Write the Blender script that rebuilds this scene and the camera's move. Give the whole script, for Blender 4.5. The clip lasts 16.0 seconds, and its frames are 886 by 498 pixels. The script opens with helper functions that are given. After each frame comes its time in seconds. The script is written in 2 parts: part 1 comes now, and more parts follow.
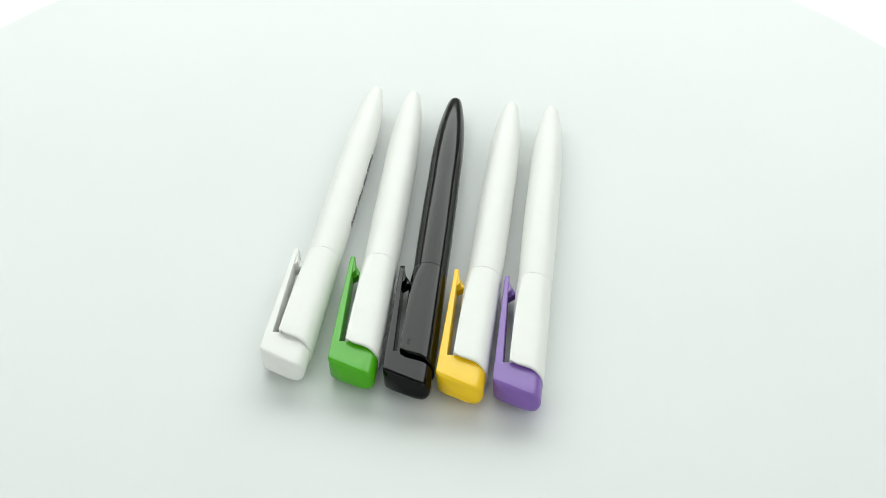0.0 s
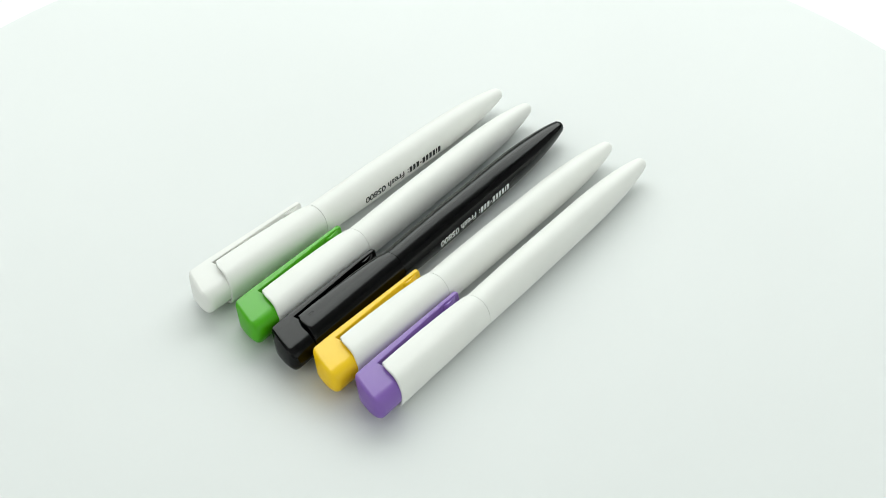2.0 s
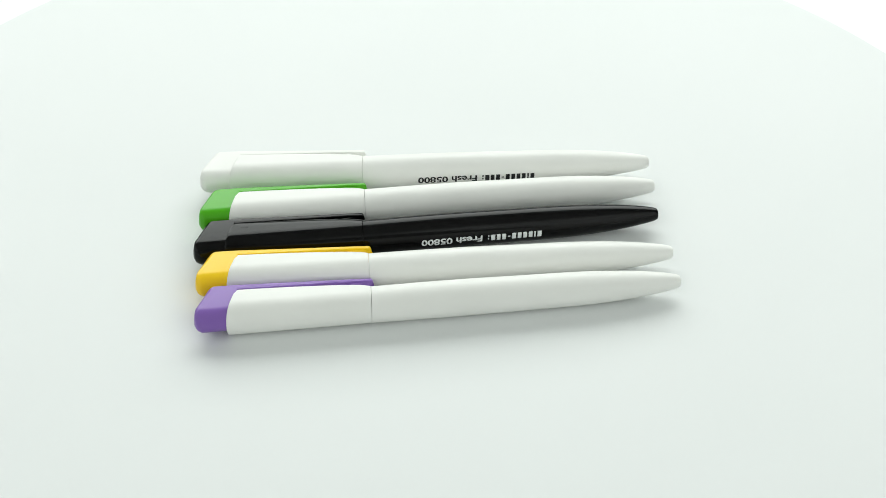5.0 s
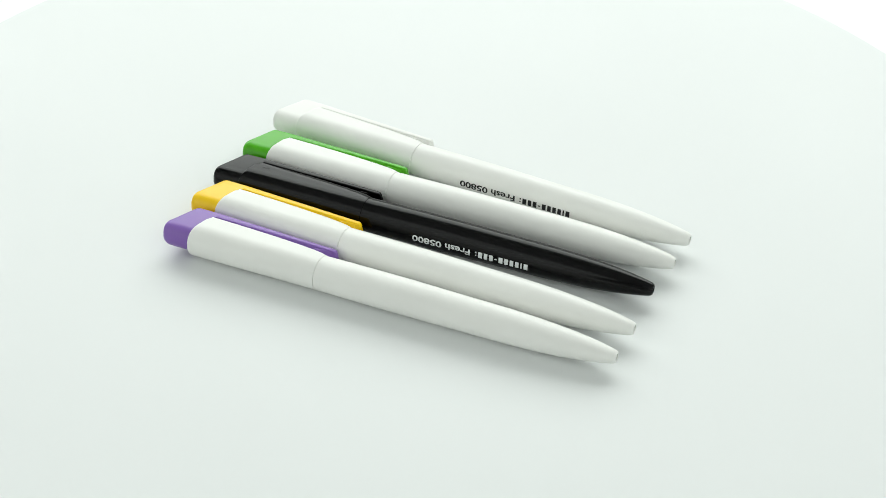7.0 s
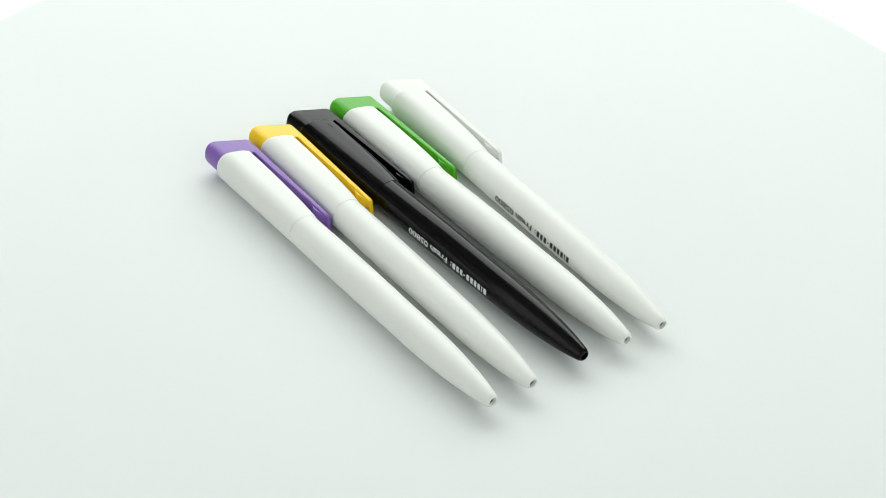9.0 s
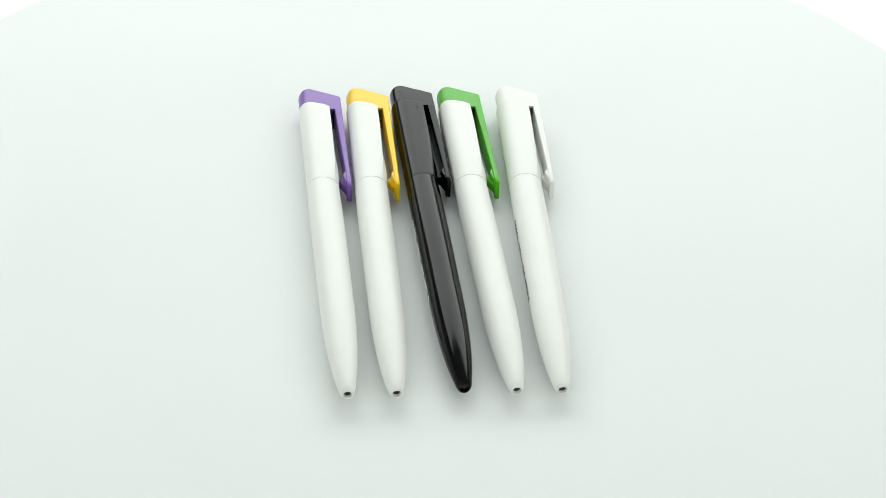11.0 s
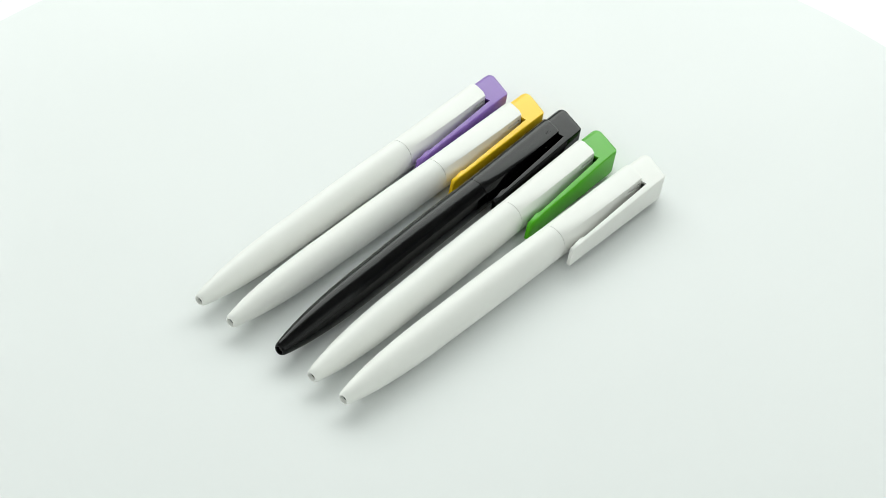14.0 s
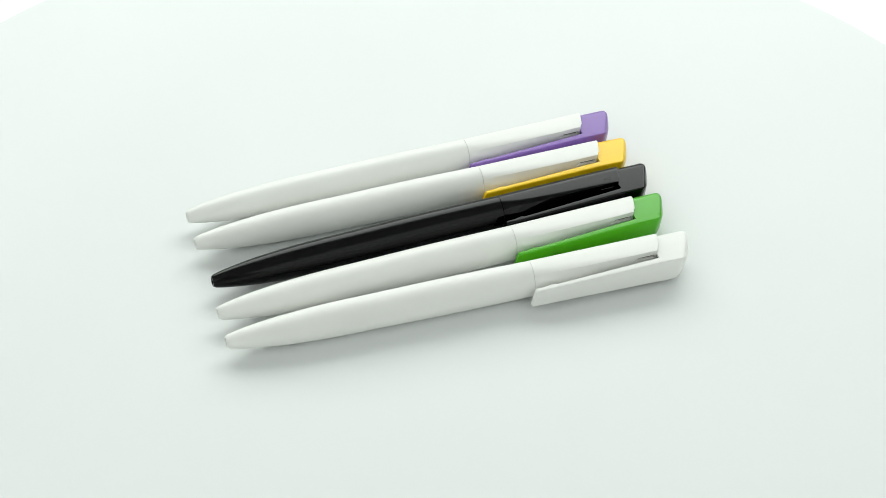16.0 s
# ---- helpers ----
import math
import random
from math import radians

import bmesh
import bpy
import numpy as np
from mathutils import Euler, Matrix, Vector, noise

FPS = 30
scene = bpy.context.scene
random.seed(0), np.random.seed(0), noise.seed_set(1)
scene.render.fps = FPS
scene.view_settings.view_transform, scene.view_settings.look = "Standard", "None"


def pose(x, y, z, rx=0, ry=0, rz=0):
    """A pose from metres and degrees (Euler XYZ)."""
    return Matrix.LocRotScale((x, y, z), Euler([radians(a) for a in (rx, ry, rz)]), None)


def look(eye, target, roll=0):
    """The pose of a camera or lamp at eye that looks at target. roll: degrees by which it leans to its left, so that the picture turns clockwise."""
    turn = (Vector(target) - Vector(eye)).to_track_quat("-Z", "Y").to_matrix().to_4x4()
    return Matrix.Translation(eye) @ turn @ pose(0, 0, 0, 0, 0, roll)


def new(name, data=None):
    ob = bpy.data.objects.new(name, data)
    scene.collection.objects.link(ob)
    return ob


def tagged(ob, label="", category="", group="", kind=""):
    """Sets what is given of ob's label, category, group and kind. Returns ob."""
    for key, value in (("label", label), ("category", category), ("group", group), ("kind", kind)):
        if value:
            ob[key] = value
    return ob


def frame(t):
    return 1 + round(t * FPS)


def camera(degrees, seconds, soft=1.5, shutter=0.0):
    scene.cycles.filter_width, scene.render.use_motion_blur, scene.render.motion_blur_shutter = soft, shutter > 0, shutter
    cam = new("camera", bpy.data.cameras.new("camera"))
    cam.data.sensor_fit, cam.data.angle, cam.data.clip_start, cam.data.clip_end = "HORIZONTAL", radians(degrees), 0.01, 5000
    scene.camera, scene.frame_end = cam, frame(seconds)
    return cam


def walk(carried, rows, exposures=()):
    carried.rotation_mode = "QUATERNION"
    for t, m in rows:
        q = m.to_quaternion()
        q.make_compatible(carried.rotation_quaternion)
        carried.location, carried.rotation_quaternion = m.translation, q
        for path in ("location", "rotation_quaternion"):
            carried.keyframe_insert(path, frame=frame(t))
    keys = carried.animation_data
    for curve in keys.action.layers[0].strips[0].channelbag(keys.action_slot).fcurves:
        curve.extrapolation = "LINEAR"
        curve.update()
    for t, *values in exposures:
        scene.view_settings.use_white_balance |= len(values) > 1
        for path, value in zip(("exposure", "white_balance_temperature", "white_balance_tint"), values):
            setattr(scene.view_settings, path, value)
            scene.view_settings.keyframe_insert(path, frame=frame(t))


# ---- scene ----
# One lens, one still camera above the front of the turntable.
LENS = 27.70
EYE = (0.0, -0.441, 0.35904)
AIM = (0.005207, 0.773619, -0.63363)
cam = camera(LENS, 16.0, soft=0.6)
CAM_POSE = look(EYE, tuple(e + a for e, a in zip(EYE, AIM)), 1.365)
walk(cam, [(0.0, CAM_POSE), (16.0, CAM_POSE)])

MM = 0.001


def turn_at(t):
    """The turntable's angle in radians at t seconds; it runs clockwise at about 15 degrees a second."""
    return radians(-15.194 * t)


# ---- light: one wide softbox behind the table, two added fill lamps at its front corners, an unseen pale room round it ----
world = bpy.data.worlds.new("room_air")
scene.world = world
world.use_nodes = True
wbg = world.node_tree.nodes["Background"]
wbg.inputs["Color"].default_value = (0.92, 1.0, 0.98, 1)
wbg.inputs["Strength"].default_value = 0.05


def area(name, eye, target, sx, sy, watts, colour):
    d = bpy.data.lights.new(name, "AREA")
    d.shape, d.size, d.size_y, d.energy, d.color = "RECTANGLE", sx, sy, watts, colour
    ob = new(name, d)
    ob.matrix_world = look(eye, target)
    return ob


TINT = (0.945, 1.0, 0.965)
area("softbox_light", (0.0, 1.02, 0.76), (0.0, 0.0, 0.05), 2.3, 0.86, 22.8, TINT)
# added fill without a known source, to brighten the pens' near sides
for side, name in ((-1, "west"), (1, "east")):
    area("front_fill_" + name, (side * 1.45, -1.05, 1.05), (0.0, 0.0, 0.0), 2.4, 1.9, 14.2, TINT)
scene.view_settings.exposure = 0.0


# ---- materials ----
def material(name):
    m = bpy.data.materials.new(name)
    m.use_nodes = True
    nt = m.node_tree
    return m, nt, nt.nodes["Principled BSDF"]


def surface(name, colour, rough, spread=0.04, scale=60.0, bump=0.02, fine=900.0, spec=0.5):
    """A plain surface with faint cloudiness, uneven gloss and a fine grain."""
    m, nt, b = material(name)
    tc = nt.nodes.new("ShaderNodeTexCoord")
    n1 = nt.nodes.new("ShaderNodeTexNoise")
    n1.inputs["Scale"].default_value, n1.inputs["Detail"].default_value = scale, 4.0
    n2 = nt.nodes.new("ShaderNodeTexNoise")
    n2.inputs["Scale"].default_value, n2.inputs["Detail"].default_value = fine, 3.0
    nt.links.new(tc.outputs["Object"], n1.inputs["Vector"])
    nt.links.new(tc.outputs["Object"], n2.inputs["Vector"])
    ramp = nt.nodes.new("ShaderNodeMapRange")
    ramp.inputs["To Min"].default_value, ramp.inputs["To Max"].default_value = 1.0 - spread, 1.0 + spread
    nt.links.new(n1.outputs["Fac"], ramp.inputs["Value"])
    mul = nt.nodes.new("ShaderNodeVectorMath")
    mul.operation = "SCALE"
    mul.inputs[0].default_value = colour
    nt.links.new(ramp.outputs["Result"], mul.inputs["Scale"])
    nt.links.new(mul.outputs["Vector"], b.inputs["Base Color"])
    rr = nt.nodes.new("ShaderNodeMapRange")
    rr.inputs["To Min"].default_value, rr.inputs["To Max"].default_value = rough * 0.8, rough * 1.2
    nt.links.new(n1.outputs["Fac"], rr.inputs["Value"])
    nt.links.new(rr.outputs["Result"], b.inputs["Roughness"])
    bp = nt.nodes.new("ShaderNodeBump")
    bp.inputs["Strength"].default_value, bp.inputs["Distance"].default_value = bump, 0.0004
    nt.links.new(n2.outputs["Fac"], bp.inputs["Height"])
    nt.links.new(bp.outputs["Normal"], b.inputs["Normal"])
    b.inputs["Specular IOR Level"].default_value = spec
    return m


WHITE = surface("white_plastic", (0.845, 0.845, 0.812), 0.38, spec=0.27)
BLACK = surface("black_plastic", (0.001, 0.001, 0.0012), 0.13, 0.1, spec=0.2)
GREEN = surface("green_plastic", (0.068, 0.40, 0.004), 0.3, spec=0.38)
YELLOW = surface("yellow_plastic", (0.95, 0.60, 0.008), 0.3, spec=0.38)
PURPLE = surface("purple_plastic", (0.225, 0.115, 0.43), 0.3, spec=0.4)
INK_BLACK = surface("black_ink", (0.008, 0.008, 0.009), 0.4)
INK_WHITE = surface("white_ink", (0.78, 0.80, 0.80), 0.4)
MARK = surface("moulded_mark", (0.0015, 0.0015, 0.0015), 0.3, spec=0.2)
SLOT = surface("grey_slot_core", (0.15, 0.15, 0.14), 0.5)
# near-black colour that paints the shade inside the tip's hole
BORE_SHADE = surface("bore_shade", (0.025, 0.02, 0.018), 0.5)
PLATTER = surface("white_platter", (0.768, 0.786, 0.782), 0.55, 0.012, 12.0, 0.03, 2500.0)
TABLE = surface("white_tabletop", (0.90, 0.90, 0.89), 0.5, 0.01, 6.0)
WALL = surface("grey_wall_paint", (0.72, 0.73, 0.72), 0.8, 0.04, 3.0)
FLOOR = surface("grey_floor", (0.45, 0.45, 0.45), 0.6, 0.06, 5.0)


# ---- mesh helpers ----
def finish(name, bm, mat, smooth=35):
    bmesh.ops.recalc_face_normals(bm, faces=bm.faces)
    me = bpy.data.meshes.new(name)
    bm.to_mesh(me)
    bm.free()
    me.materials.append(mat)
    if smooth:
        me.polygons.foreach_set("use_smooth", [True] * len(me.polygons))
        me.set_sharp_from_angle(angle=radians(smooth))
    return me


def part(name, bm, mat, parent, label="", smooth=35):
    ob = new(name, finish(name, bm, mat, smooth))
    ob.parent = parent
    return tagged(ob, label)


def loft(rings, cap_start=True, cap_end=True):
    """Rings of equal point counts, in metres, joined by quads."""
    bm = bmesh.new()
    vs = [[bm.verts.new(p) for p in ring] for ring in rings]
    n = len(vs[0])
    for a, b in zip(vs, vs[1:]):
        for i in range(n):
            bm.faces.new((a[i], a[(i + 1) % n], b[(i + 1) % n], b[i]))
    for ring, wanted in ((vs[0], cap_start), (vs[-1], cap_end)):
        if wanted:
            c = bm.verts.new(sum((v.co for v in ring), Vector()) / n)
            for i in range(n):
                bm.faces.new((ring[i], ring[(i + 1) % n], c))
    return bm


def box(x0, x1, y0, y1, z0, z1, bevel=0.0):
    bm = bmesh.new()
    bmesh.ops.create_cube(bm, size=1)
    for v in bm.verts:
        v.co = ((x0 + x1) / 2 + v.co.x * (x1 - x0), (y0 + y1) / 2 + v.co.y * (y1 - y0), (z0 + z1) / 2 + v.co.z * (z1 - z0))
    if bevel:
        bmesh.ops.bevel(bm, geom=list(bm.edges), offset=bevel, segments=3, affect="EDGES", profile=0.5)
    return bm


# ---- the room and the table ----
def slab(name, kind_label, category, mat, *dims):
    return tagged(new(name, finish(name, box(*dims), mat, 0)), kind_label, category, kind="structure")


TOP = -0.020
slab("floor", "plain grey floor of the studio room", "floor", FLOOR, -2.6, 2.6, -2.4, 2.4, -0.82, -0.77)
slab("ceiling", "plain light grey painted ceiling", "ceiling", WALL, -2.6, 2.6, -2.4, 2.4, 1.75, 1.80)
slab("wall_north", "plain light grey painted wall", "wall", WALL, -2.6, 2.6, 2.4, 2.5, -0.77, 1.75)
slab("wall_south", "plain light grey painted wall", "wall", WALL, -2.6, 2.6, -2.5, -2.4, -0.77, 1.75)
slab("wall_east", "plain light grey painted wall", "wall", WALL, 2.6, 2.7, -2.4, 2.4, -0.77, 1.75)
slab("wall_west", "plain light grey painted wall", "wall", WALL, -2.7, -2.6, -2.4, 2.4, -0.77, 1.75)

table = tagged(new("table"), "plain white table under the turntable", "table")
table.location = (0, 0.2, -0.77)
part("tabletop", box(-0.9, 0.9, -0.65, 0.65, 0.72, 0.75, 0.003), TABLE, table)
for lx in (-0.84, 0.84):
    for ly in (-0.59, 0.59):
        part("leg", box(lx - 0.025, lx + 0.025, ly - 0.025, ly + 0.025, 0.0, 0.72, 0.002), TABLE, table)


def make_turntable():
    """A thick round platter whose rim is not quite centred on its axis."""
    root = tagged(new("turntable"), "round matt white turntable platter that carries the pens", "turntable")
    R, ex, ey = 0.2035, 0.0017, -0.0017
    n = 160
    def ring(r, z):
        return [(ex + r * math.cos(2 * math.pi * i / n), ey + r * math.sin(2 * math.pi * i / n), z) for i in range(n)]

    sheet = ((0.03, -0.0016), (R - 0.002, -0.0016), (R, -0.0013), (R, -0.0004), (R - 0.0005, 0.0), (0.10, 0.0), (0.02, 0.0))
    part("top_sheet", loft([ring(*p) for p in sheet]), PLATTER, root)
    body = ((0.05, TOP), (R - 0.004, TOP), (R - 0.001, TOP + 0.003), (R - 0.001, -0.003), (R - 0.002, -0.0018), (0.05, -0.0018))
    part("platter", loft([ring(*p) for p in body]), PLATTER, root)
    return root


# ---- the pens: x runs from the cap's end to the writing tip, y to the clip's side, z up ----
N = 96
SEAM = 50.6


def sgn_pow(v, e):
    return math.copysign(abs(v) ** e, v)


def mm(x, y, z):
    return (x * MM, y * MM, z * MM)


def askew(x, y):
    """The joint of barrel and body is not quite square: it leans towards the cap on the side away from the clip."""
    return x + (0.08 * y - 0.3) * max(0.0, 1.0 - abs(x - SEAM) / 10.0)


def barrel_radius(x):
    """Radius along the barrel: nearly straight, then a long ogive to the tip; the upper half is a little taller."""
    if x < 100.0:
        return 5.25 + 0.15 * math.sin(math.pi * (x - SEAM) / (100.0 - SEAM))
    s = (x - 100.0) / 45.0
    return 1.85 + 3.4 * (1.0 - s ** 2.6) ** 0.85 if s < 1 else 1.85


def barrel_power(x):
    return 2.0 + 0.1 * max(0.0, 1.0 - (x - SEAM) / 45.0)


def barrel_ring(x, scale=1.0):
    r, e = barrel_radius(x) * scale, 2.0 / barrel_power(x)
    crown = 1.0 + 0.07 * max(0.0, min(1.0, (125.0 - x) / 45.0))
    out = []
    for i in range(N):
        a = 2 * math.pi * i / N
        y = r * sgn_pow(math.cos(a), e)
        out.append(mm(askew(x, y), y, r * (crown if math.sin(a) > 0 else 1.0) * sgn_pow(math.sin(a), e)))
    return out


def circle_ring(x, r):
    return [mm(x, r * math.cos(2 * math.pi * i / N), r * math.sin(2 * math.pi * i / N)) for i in range(N)]


def make_barrel():
    rings = [barrel_ring(SEAM + 0.045, 0.93), barrel_ring(SEAM + 0.045, 0.988), barrel_ring(SEAM + 0.13, 1.0)]
    rings += [barrel_ring(x) for x in np.linspace(SEAM + 2, 99, 16)]
    rings += [barrel_ring(x) for x in np.linspace(100, 144.2, 36)]
    rings += [circle_ring(144.75, 1.78), circle_ring(145.0, 1.58), circle_ring(145.0, 1.25), circle_ring(144.85, 1.17), circle_ring(139.0, 1.15)]
    return loft(rings)


def slanted(x, y):
    """The body's open end is not square: it reaches further back on the side away from the clip."""
    if x >= 17.0:
        return x
    v = min(1.0, max(0.0, (y - 2.8) / 1.3))
    return x + (-1.3 + 0.32 * (y + 5.2) + 0.5 * v * v) * (17.0 - x) / 8.7


FACET = [0.0, 0.07, 0.165, 0.175, 0.21, 0.25, 0.285, 0.295, 0.45, 0.58, 0.75, 0.9]


def body_ring(x, scale=1.0):
    """Upper body: round at the seam; towards the cap its clip side turns into a flat face with a crisp upper edge and a slot."""
    s = max(0.0, min(1.0, (SEAM - x) / 40.0))
    fine = 480
    pts = []
    for i in range(fine):
        a = 2 * math.pi * i / fine
        c, w = math.cos(a), math.sin(a)
        e = 2.0 / (2.1 + (4.4 * s ** 0.6 if c > 0 and w > 0 else 0.2 * s))
        pts.append(((5.25 + (1.3 * s if c > 0 else 0.0)) * sgn_pow(c, e), (5.6175 + 0.35 * s if w > 0 else 5.25 + 0.1 * s) * sgn_pow(w, e)))
    tilt = radians(40.0 * (1.0 - s) ** 2.5)
    ny, nz = math.cos(tilt), math.sin(tilt)
    reach = [y * ny + z * nz for y, z in pts]
    limit = max(reach) - 0.004 - 1.775 * s ** 0.95
    # walk round the outline: the stretch past the limit becomes the flat face
    start = next(i for i in range(fine) if reach[i - 1] > limit >= reach[i])
    order = [(start + k) % fine for k in range(fine)]
    keep = [i for i in order if reach[i] <= limit]

    def cross(i, j):
        t = (limit - reach[i]) / (reach[j] - reach[i])
        return tuple(p + (q - p) * t for p, q in zip(pts[i], pts[j]))

    top, low = cross(keep[0], (keep[0] - 1) % fine), cross(keep[-1], (keep[-1] + 1) % fine)
    run = [top] + [pts[i] for i in keep] + [low]
    lens = [0.0]
    for p, q in zip(run, run[1:]):
        lens.append(lens[-1] + math.hypot(q[0] - p[0], q[1] - p[1]))
    m = N - len(FACET)
    out = []
    k = 0
    for i in range(m):
        want = lens[-1] * i / m
        while lens[k + 1] < want:
            k += 1
        t = (want - lens[k]) / max(1e-9, lens[k + 1] - lens[k])
        out.append((run[k][0] + (run[k + 1][0] - run[k][0]) * t, run[k][1] + (run[k + 1][1] - run[k][1]) * t))
    for fr in reversed(FACET):
        g = fr if fr else 0.012
        y, z = top[0] + (low[0] - top[0]) * g, top[1] + (low[1] - top[1]) * g
        inset = min(1.3, 0.45 * (18.5 - x)) if 9.6 < x < 18.4 and 0.17 < fr < 0.29 else 0.0
        out.append((y, z, inset))
    return [mm(askew(slanted(x, p[0]), p[0]), (p[0] - sum(p[2:])) * scale, p[1] * scale) for p in out]


def make_upper_body():
    xs = [8.75, 9.3, 9.56, 9.64, 10.8, 12, 13.5, 14.8, 16, 17.2, 18.0, 18.45, 20.5, 22.0, 24, 26, 28, 30, 32, 34, 36, 38, 40, 42, 44, 46, 48, 49, SEAM - 0.13]
    end = body_ring(9.3)

    def squeezed(x, k):
        return [mm(slanted(x, p[1] / MM), p[1] / MM * k, p[2] / MM * k) for p in end]

    rings = [squeezed(9.2, 0.84), squeezed(8.45, 0.86), squeezed(8.3, 0.89), squeezed(8.3, 0.955), squeezed(8.45, 0.985)]
    rings += [body_ring(x) for x in xs]
    rings += [body_ring(SEAM - 0.045, 0.988), body_ring(SEAM - 0.045, 0.93)]
    return loft(rings)


def rounded(points, radii, seg=6):
    """A closed outline with rounded corners."""
    out = []
    n = len(points)
    for i, (p, r) in enumerate(zip(points, radii)):
        p = Vector(p)
        a, b = (Vector(points[i - 1]) - p).normalized(), (Vector(points[(i + 1) % n]) - p).normalized()
        half = a.angle(b) / 2
        d = r / math.tan(half)
        p0, p1, c = p + a * d, p + b * d, p + (a + b).normalized() * (r / math.sin(half))
        a0 = math.atan2(p0.y - c.y, p0.x - c.x)
        a1 = math.atan2(p1.y - c.y, p1.x - c.x)
        da = (a1 - a0 + math.pi) % (2 * math.pi) - math.pi
        out += [(c.x + r * math.cos(a0 + da * k / seg), c.y + r * math.sin(a0 + da * k / seg)) for k in range(seg + 1)]
    return out


CLIP_Y = 9.05


def make_cap():
    """The coloured push cap: a rounded block with a softly bowed end; its clip side stands out past the body."""
    edge = rounded([(-4.9, 4.65), (CLIP_Y, 4.65), (CLIP_Y, -3.8), (-4.8, -3.8)], [3.9, 0.4, 0.7, 4.1], 10)
    cy, cz = 1.9, 0.2

    def bow(y, z):
        back = 5.2 * ((y + 2.5) / 11.55) ** 1.6 if y > -2.5 else 1.1 * (-(y + 2.5) / 2.3) ** 2
        return -2.35 + back + (0.5 if z > cz else 2.6) * ((z - cz) / 4.0) ** 2

    def ring(x, k, amount):
        return [mm(x + amount * bow(cy + (y - cy) * k, cz + (z - cz) * k), cy + (y - cy) * k, cz + (z - cz) * k) for y, z in edge]

    rings = [ring(0.0, q, 1.0) for q in (0.15, 0.3, 0.45, 0.6, 0.72)]
    for k in range(1, 9):
        a = math.pi / 2 * k / 8
        rings.append(ring(1.0 * (1.0 - math.cos(a)), 0.84 + 0.16 * math.sin(a), 1.0))
    rings += [ring(3.5, 1.0, 0.6), ring(10.9, 1.0, 0.0), ring(10.9, 0.82, 0.0), ring(5.5, 0.8, 0.3)]
    return loft(rings)


def make_clip():
    """A flat upright plate beside the body that ends in a slanted tip."""
    rings = []
    for x in (10.9, 13.0, 16.0, 20.0, 30.0, 40.0, 45.0, 48.6, 51.1):
        s = (x - 10.9) / 40.0
        out_y = CLIP_Y + 0.05 * s
        in_y = out_y - (2.4 - 0.95 * min(1.0, s * 1.2))
        top, low = 4.65 - 1.4 * s, -3.8 + 0.75 * s
        shift = 1.3 * max(0.0, (x - 40.0) / 10.0)
        pts = rounded([(in_y, top), (out_y, top), (out_y, low), (in_y, low + 0.3)], [0.3, 0.4, 0.7 - 0.3 * s, 0.3], 4)
        rings.append([mm(x + shift * (top - z) / (top - low), y, z) for y, z in pts])
    last = rings[-1]
    c = sum((Vector(p) for p in last), Vector()) / len(last)
    for k, out in ((0.93, 0.3), (0.74, 0.5)):
        rings.append([tuple(c + (Vector(p) - c) * k + Vector((out * MM, 0, 0))) for p in last])
    return loft(rings)


def make_clip_hook():
    """The wedge inside the clip's end that grips a pocket: steep towards the cap, long towards the end."""
    rings = []
    for z, k in ((-1.8, 0.8), (-1.5, 1.0), (0.3, 1.0), (0.7, 0.9), (1.0, 0.5), (2.5, 0.45), (2.9, 0.35)):
        outline = rounded([(43.4, 7.8), (45.3, 7.7 - 2.2 * k), (46.2, 7.7 - 2.2 * k), (50.6, 7.8)], [0.1, 0.3, 0.5, 0.1], 4)
        rings.append([mm(x + 0.15 * (2.55 - z), y, z) for x, y in outline])
    return loft(rings)


def wrap(bm, x0, z0, lift=0.05):
    """Lay flat artwork (x along the line, y up) on the side of the barrel that faces away from the clip."""
    for k in range(-2, 16):
        bmesh.ops.bisect_plane(bm, geom=bm.verts[:] + bm.edges[:] + bm.faces[:], plane_co=(0, k * 0.25, 0), plane_no=(0, 1, 0))
    for v in bm.verts:
        x, z = x0 - v.co.x, z0 - v.co.y
        r, n = barrel_radius(x), barrel_power(x)
        y = -r * max(0.0, 1.0 - abs(z / r) ** n) ** (1 / n) - lift
        v.co = mm(x, y, z)
    return bm


def bar(bm, x0, x1, y0, y1):
    bm.faces.new([bm.verts.new(p) for p in ((x0, y0, 0), (x1, y0, 0), (x1, y1, 0), (x0, y1, 0))])


TEXT_X, TEXT_Z, TEXT_H = 106.3, 0.95, 2.2


def make_bars():
    """The maker's name as plain bars, one a letter, with a hyphen and a colon: a mesh for each."""
    widths = (1.3, 0.5, 1.2, 1.2, 1.2, 1.3, 0.8, 1.25, 1.15, 1.35)
    x, out = 0.0, []
    for k, w in enumerate(widths):
        out.append((x, x + w, 0.85, 1.3) if k == 6 else (x, x + w, 0.0, TEXT_H))
        x += w + 0.55
    out += [(x, x + 0.45, 0.1, 0.6), (x, x + 0.45, 1.15, 1.65)]
    made = []
    for dims in out:
        bm = bmesh.new()
        bar(bm, *dims)
        made.append(wrap(bm, TEXT_X, TEXT_Z))
    return made


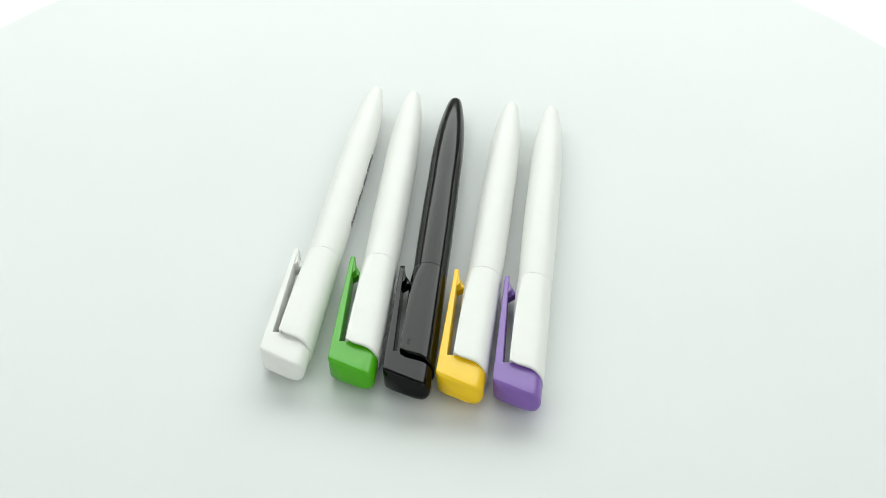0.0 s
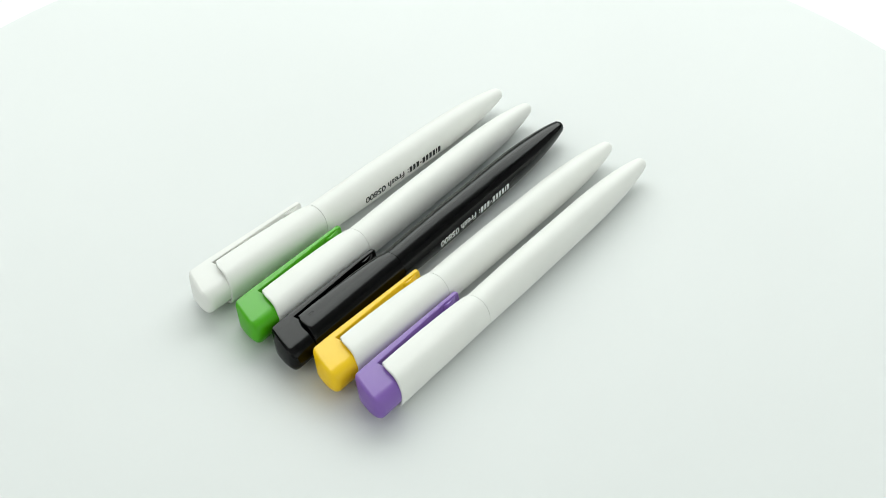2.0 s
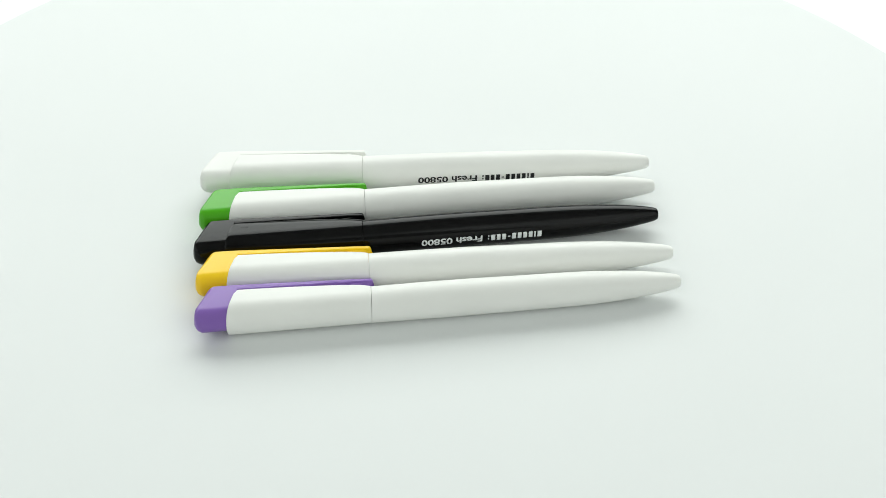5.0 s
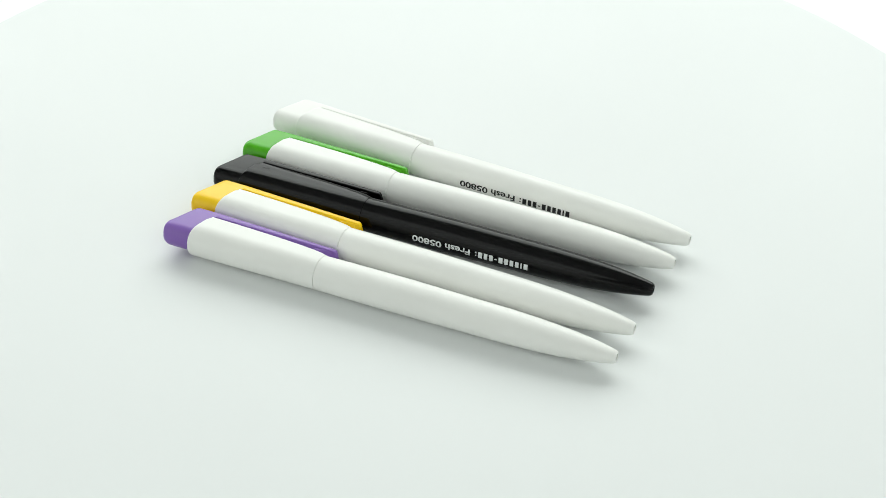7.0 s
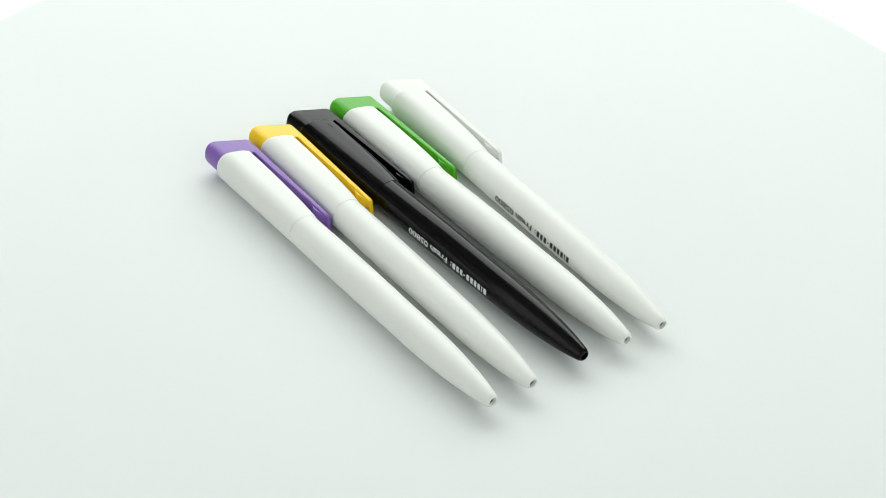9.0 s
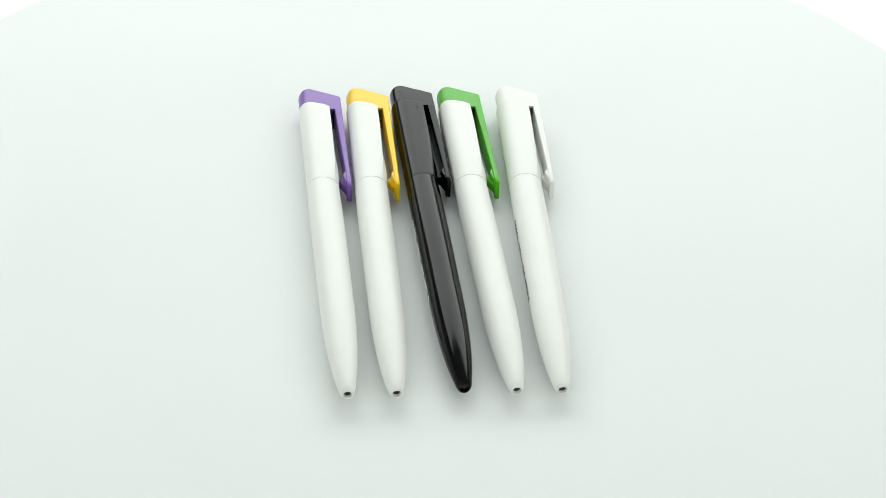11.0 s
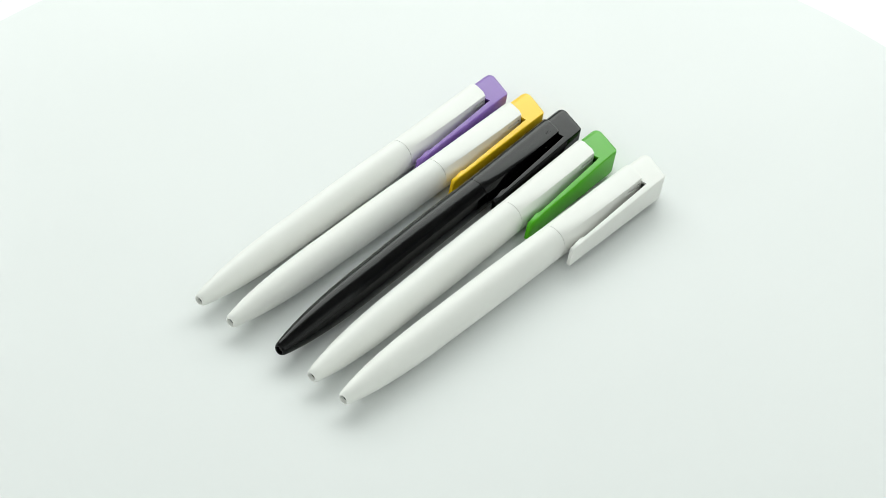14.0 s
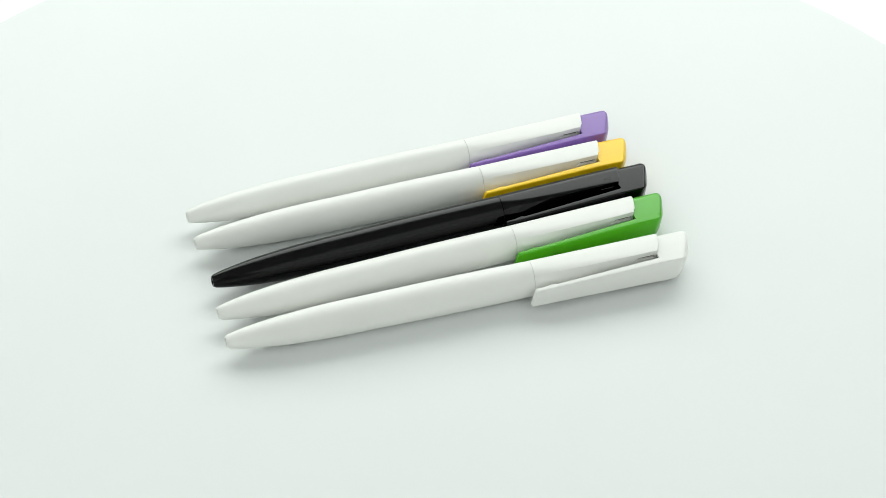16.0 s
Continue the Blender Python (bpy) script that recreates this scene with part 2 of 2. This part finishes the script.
def make_word(body, x0, x1):
    """One word in the built-in font, fitted between two distances along the line."""
    cu = bpy.data.curves.new("word", "FONT")
    cu.body, cu.size, cu.offset, cu.resolution_u = body, 3.0, 0.075, 4
    ob = bpy.data.objects.new("word", cu)
    scene.collection.objects.link(ob)
    bpy.context.view_layer.update()
    me = bpy.data.meshes.new_from_object(ob.evaluated_get(bpy.context.evaluated_depsgraph_get()))
    bm = bmesh.new()
    bm.from_mesh(me)
    bpy.data.objects.remove(ob)
    bpy.data.curves.remove(cu)
    bpy.data.meshes.remove(me)
    lo, hi = min(v.co.x for v in bm.verts), max(v.co.x for v in bm.verts)
    top = max(v.co.y for v in bm.verts)
    for v in bm.verts:
        v.co.x = x0 + (v.co.x - lo) / (hi - lo) * (x1 - x0)
        v.co.y = v.co.y / top * TEXT_H
        v.co.z = 0.0
    return wrap(bm, TEXT_X, TEXT_Z)


def make_pen(name_label, shell, cap_mat, ink=None, marked=False):
    pen = tagged(new("ballpoint_pen"), name_label, "pen", "pens on the turntable")
    body = part("upper_body", make_upper_body(), shell, pen)
    barrel = part("barrel", make_barrel(), shell, pen)
    # solid plug just inside the tip; its dark colour imitates the hole's depth
    part("tip_bore_shade", loft([circle_ring(138.0, 1.1), circle_ring(143.9, 1.1), circle_ring(144.1, 0.5)]), BORE_SHADE, barrel, "dark plug that stands in for the shade in the tip's hollow")
    part("slot_core", box(11.9 * MM, 17.6 * MM, 2.6 * MM, 3.85 * MM, 1.4 * MM, 4.6 * MM, 0.2 * MM), SLOT, body, "dark grey inside of the side slot")
    cap = part("push_cap", make_cap(), cap_mat, pen, smooth=55)
    part("clip", make_clip(), cap_mat, cap)
    part("clip_hook", make_clip_hook(), cap_mat, cap)
    if ink:
        for bm in make_bars():
            part("printed_bar", bm, ink, barrel, "plain printed bar", 0)
        part("printed_word", make_word("Fresh", 18.9, 27.2), ink, barrel, "small printed word", 0)
        part("printed_number", make_word("05800", 28.4, 38.2), ink, barrel, "small printed number", 0)
    if marked:
        bm = bmesh.new()
        for k in range(4):
            bar(bm, 0.6 * k, 0.6 * k + 0.35, 0, 0.8)
        for v in bm.verts:
            v.co = mm(12.9 + v.co.x, 2.1 + v.co.y, 5.99 - 0.008 * v.co.x)
        part("moulded_mark", bm, MARK, body, "tiny unreadable mark", 0)
    return pen


# tip place on the platter (mm) and heading (degrees) while the turntable stands at zero
LIE = {"white": (-20.65, 77.75, 82.0), "green": (-7.85, 75.4, 84.9), "black": (6.55, 71.7, 85.44), "yellow": (25.9, 70.0, 83.72), "purple": (39.55, 67.7, 84.73)}


TIP_Z, TILT, ROLL = 5.1, 0.23, 2.9  # each pen rests on its barrel, clip to the side


def lie(key):
    x, y, h = LIE[key]
    return pose(x * MM, y * MM, TIP_Z * MM, 0, 0, h) @ pose(0, 0, 0, 0, TILT, 0) @ pose(0, 0, 0, -ROLL, 0, 0) @ pose(-145 * MM, 0, 0)


turntable = make_turntable()
pens = {
    "white": make_pen("all-white plastic ballpoint pen with black print on its barrel", WHITE, WHITE, INK_BLACK),
    "green": make_pen("white plastic ballpoint pen with bright green push cap and clip", WHITE, GREEN),
    "black": make_pen("glossy black plastic ballpoint pen with white print on its barrel", BLACK, BLACK, INK_WHITE, True),
    "yellow": make_pen("white plastic ballpoint pen with yellow push cap and clip", WHITE, YELLOW),
    "purple": make_pen("white plastic ballpoint pen with purple push cap and clip", WHITE, PURPLE),
}


def motions():
    """The turntable and the pens on it go round together."""
    times = [k * 0.25 for k in range(65)]
    turns = [(t, Matrix.Rotation(turn_at(t), 4, "Z")) for t in times]
    walk(turntable, turns)
    for key, pen in pens.items():
        rest = lie(key)
        walk(pen, [(t, m @ rest) for t, m in turns])


motions()
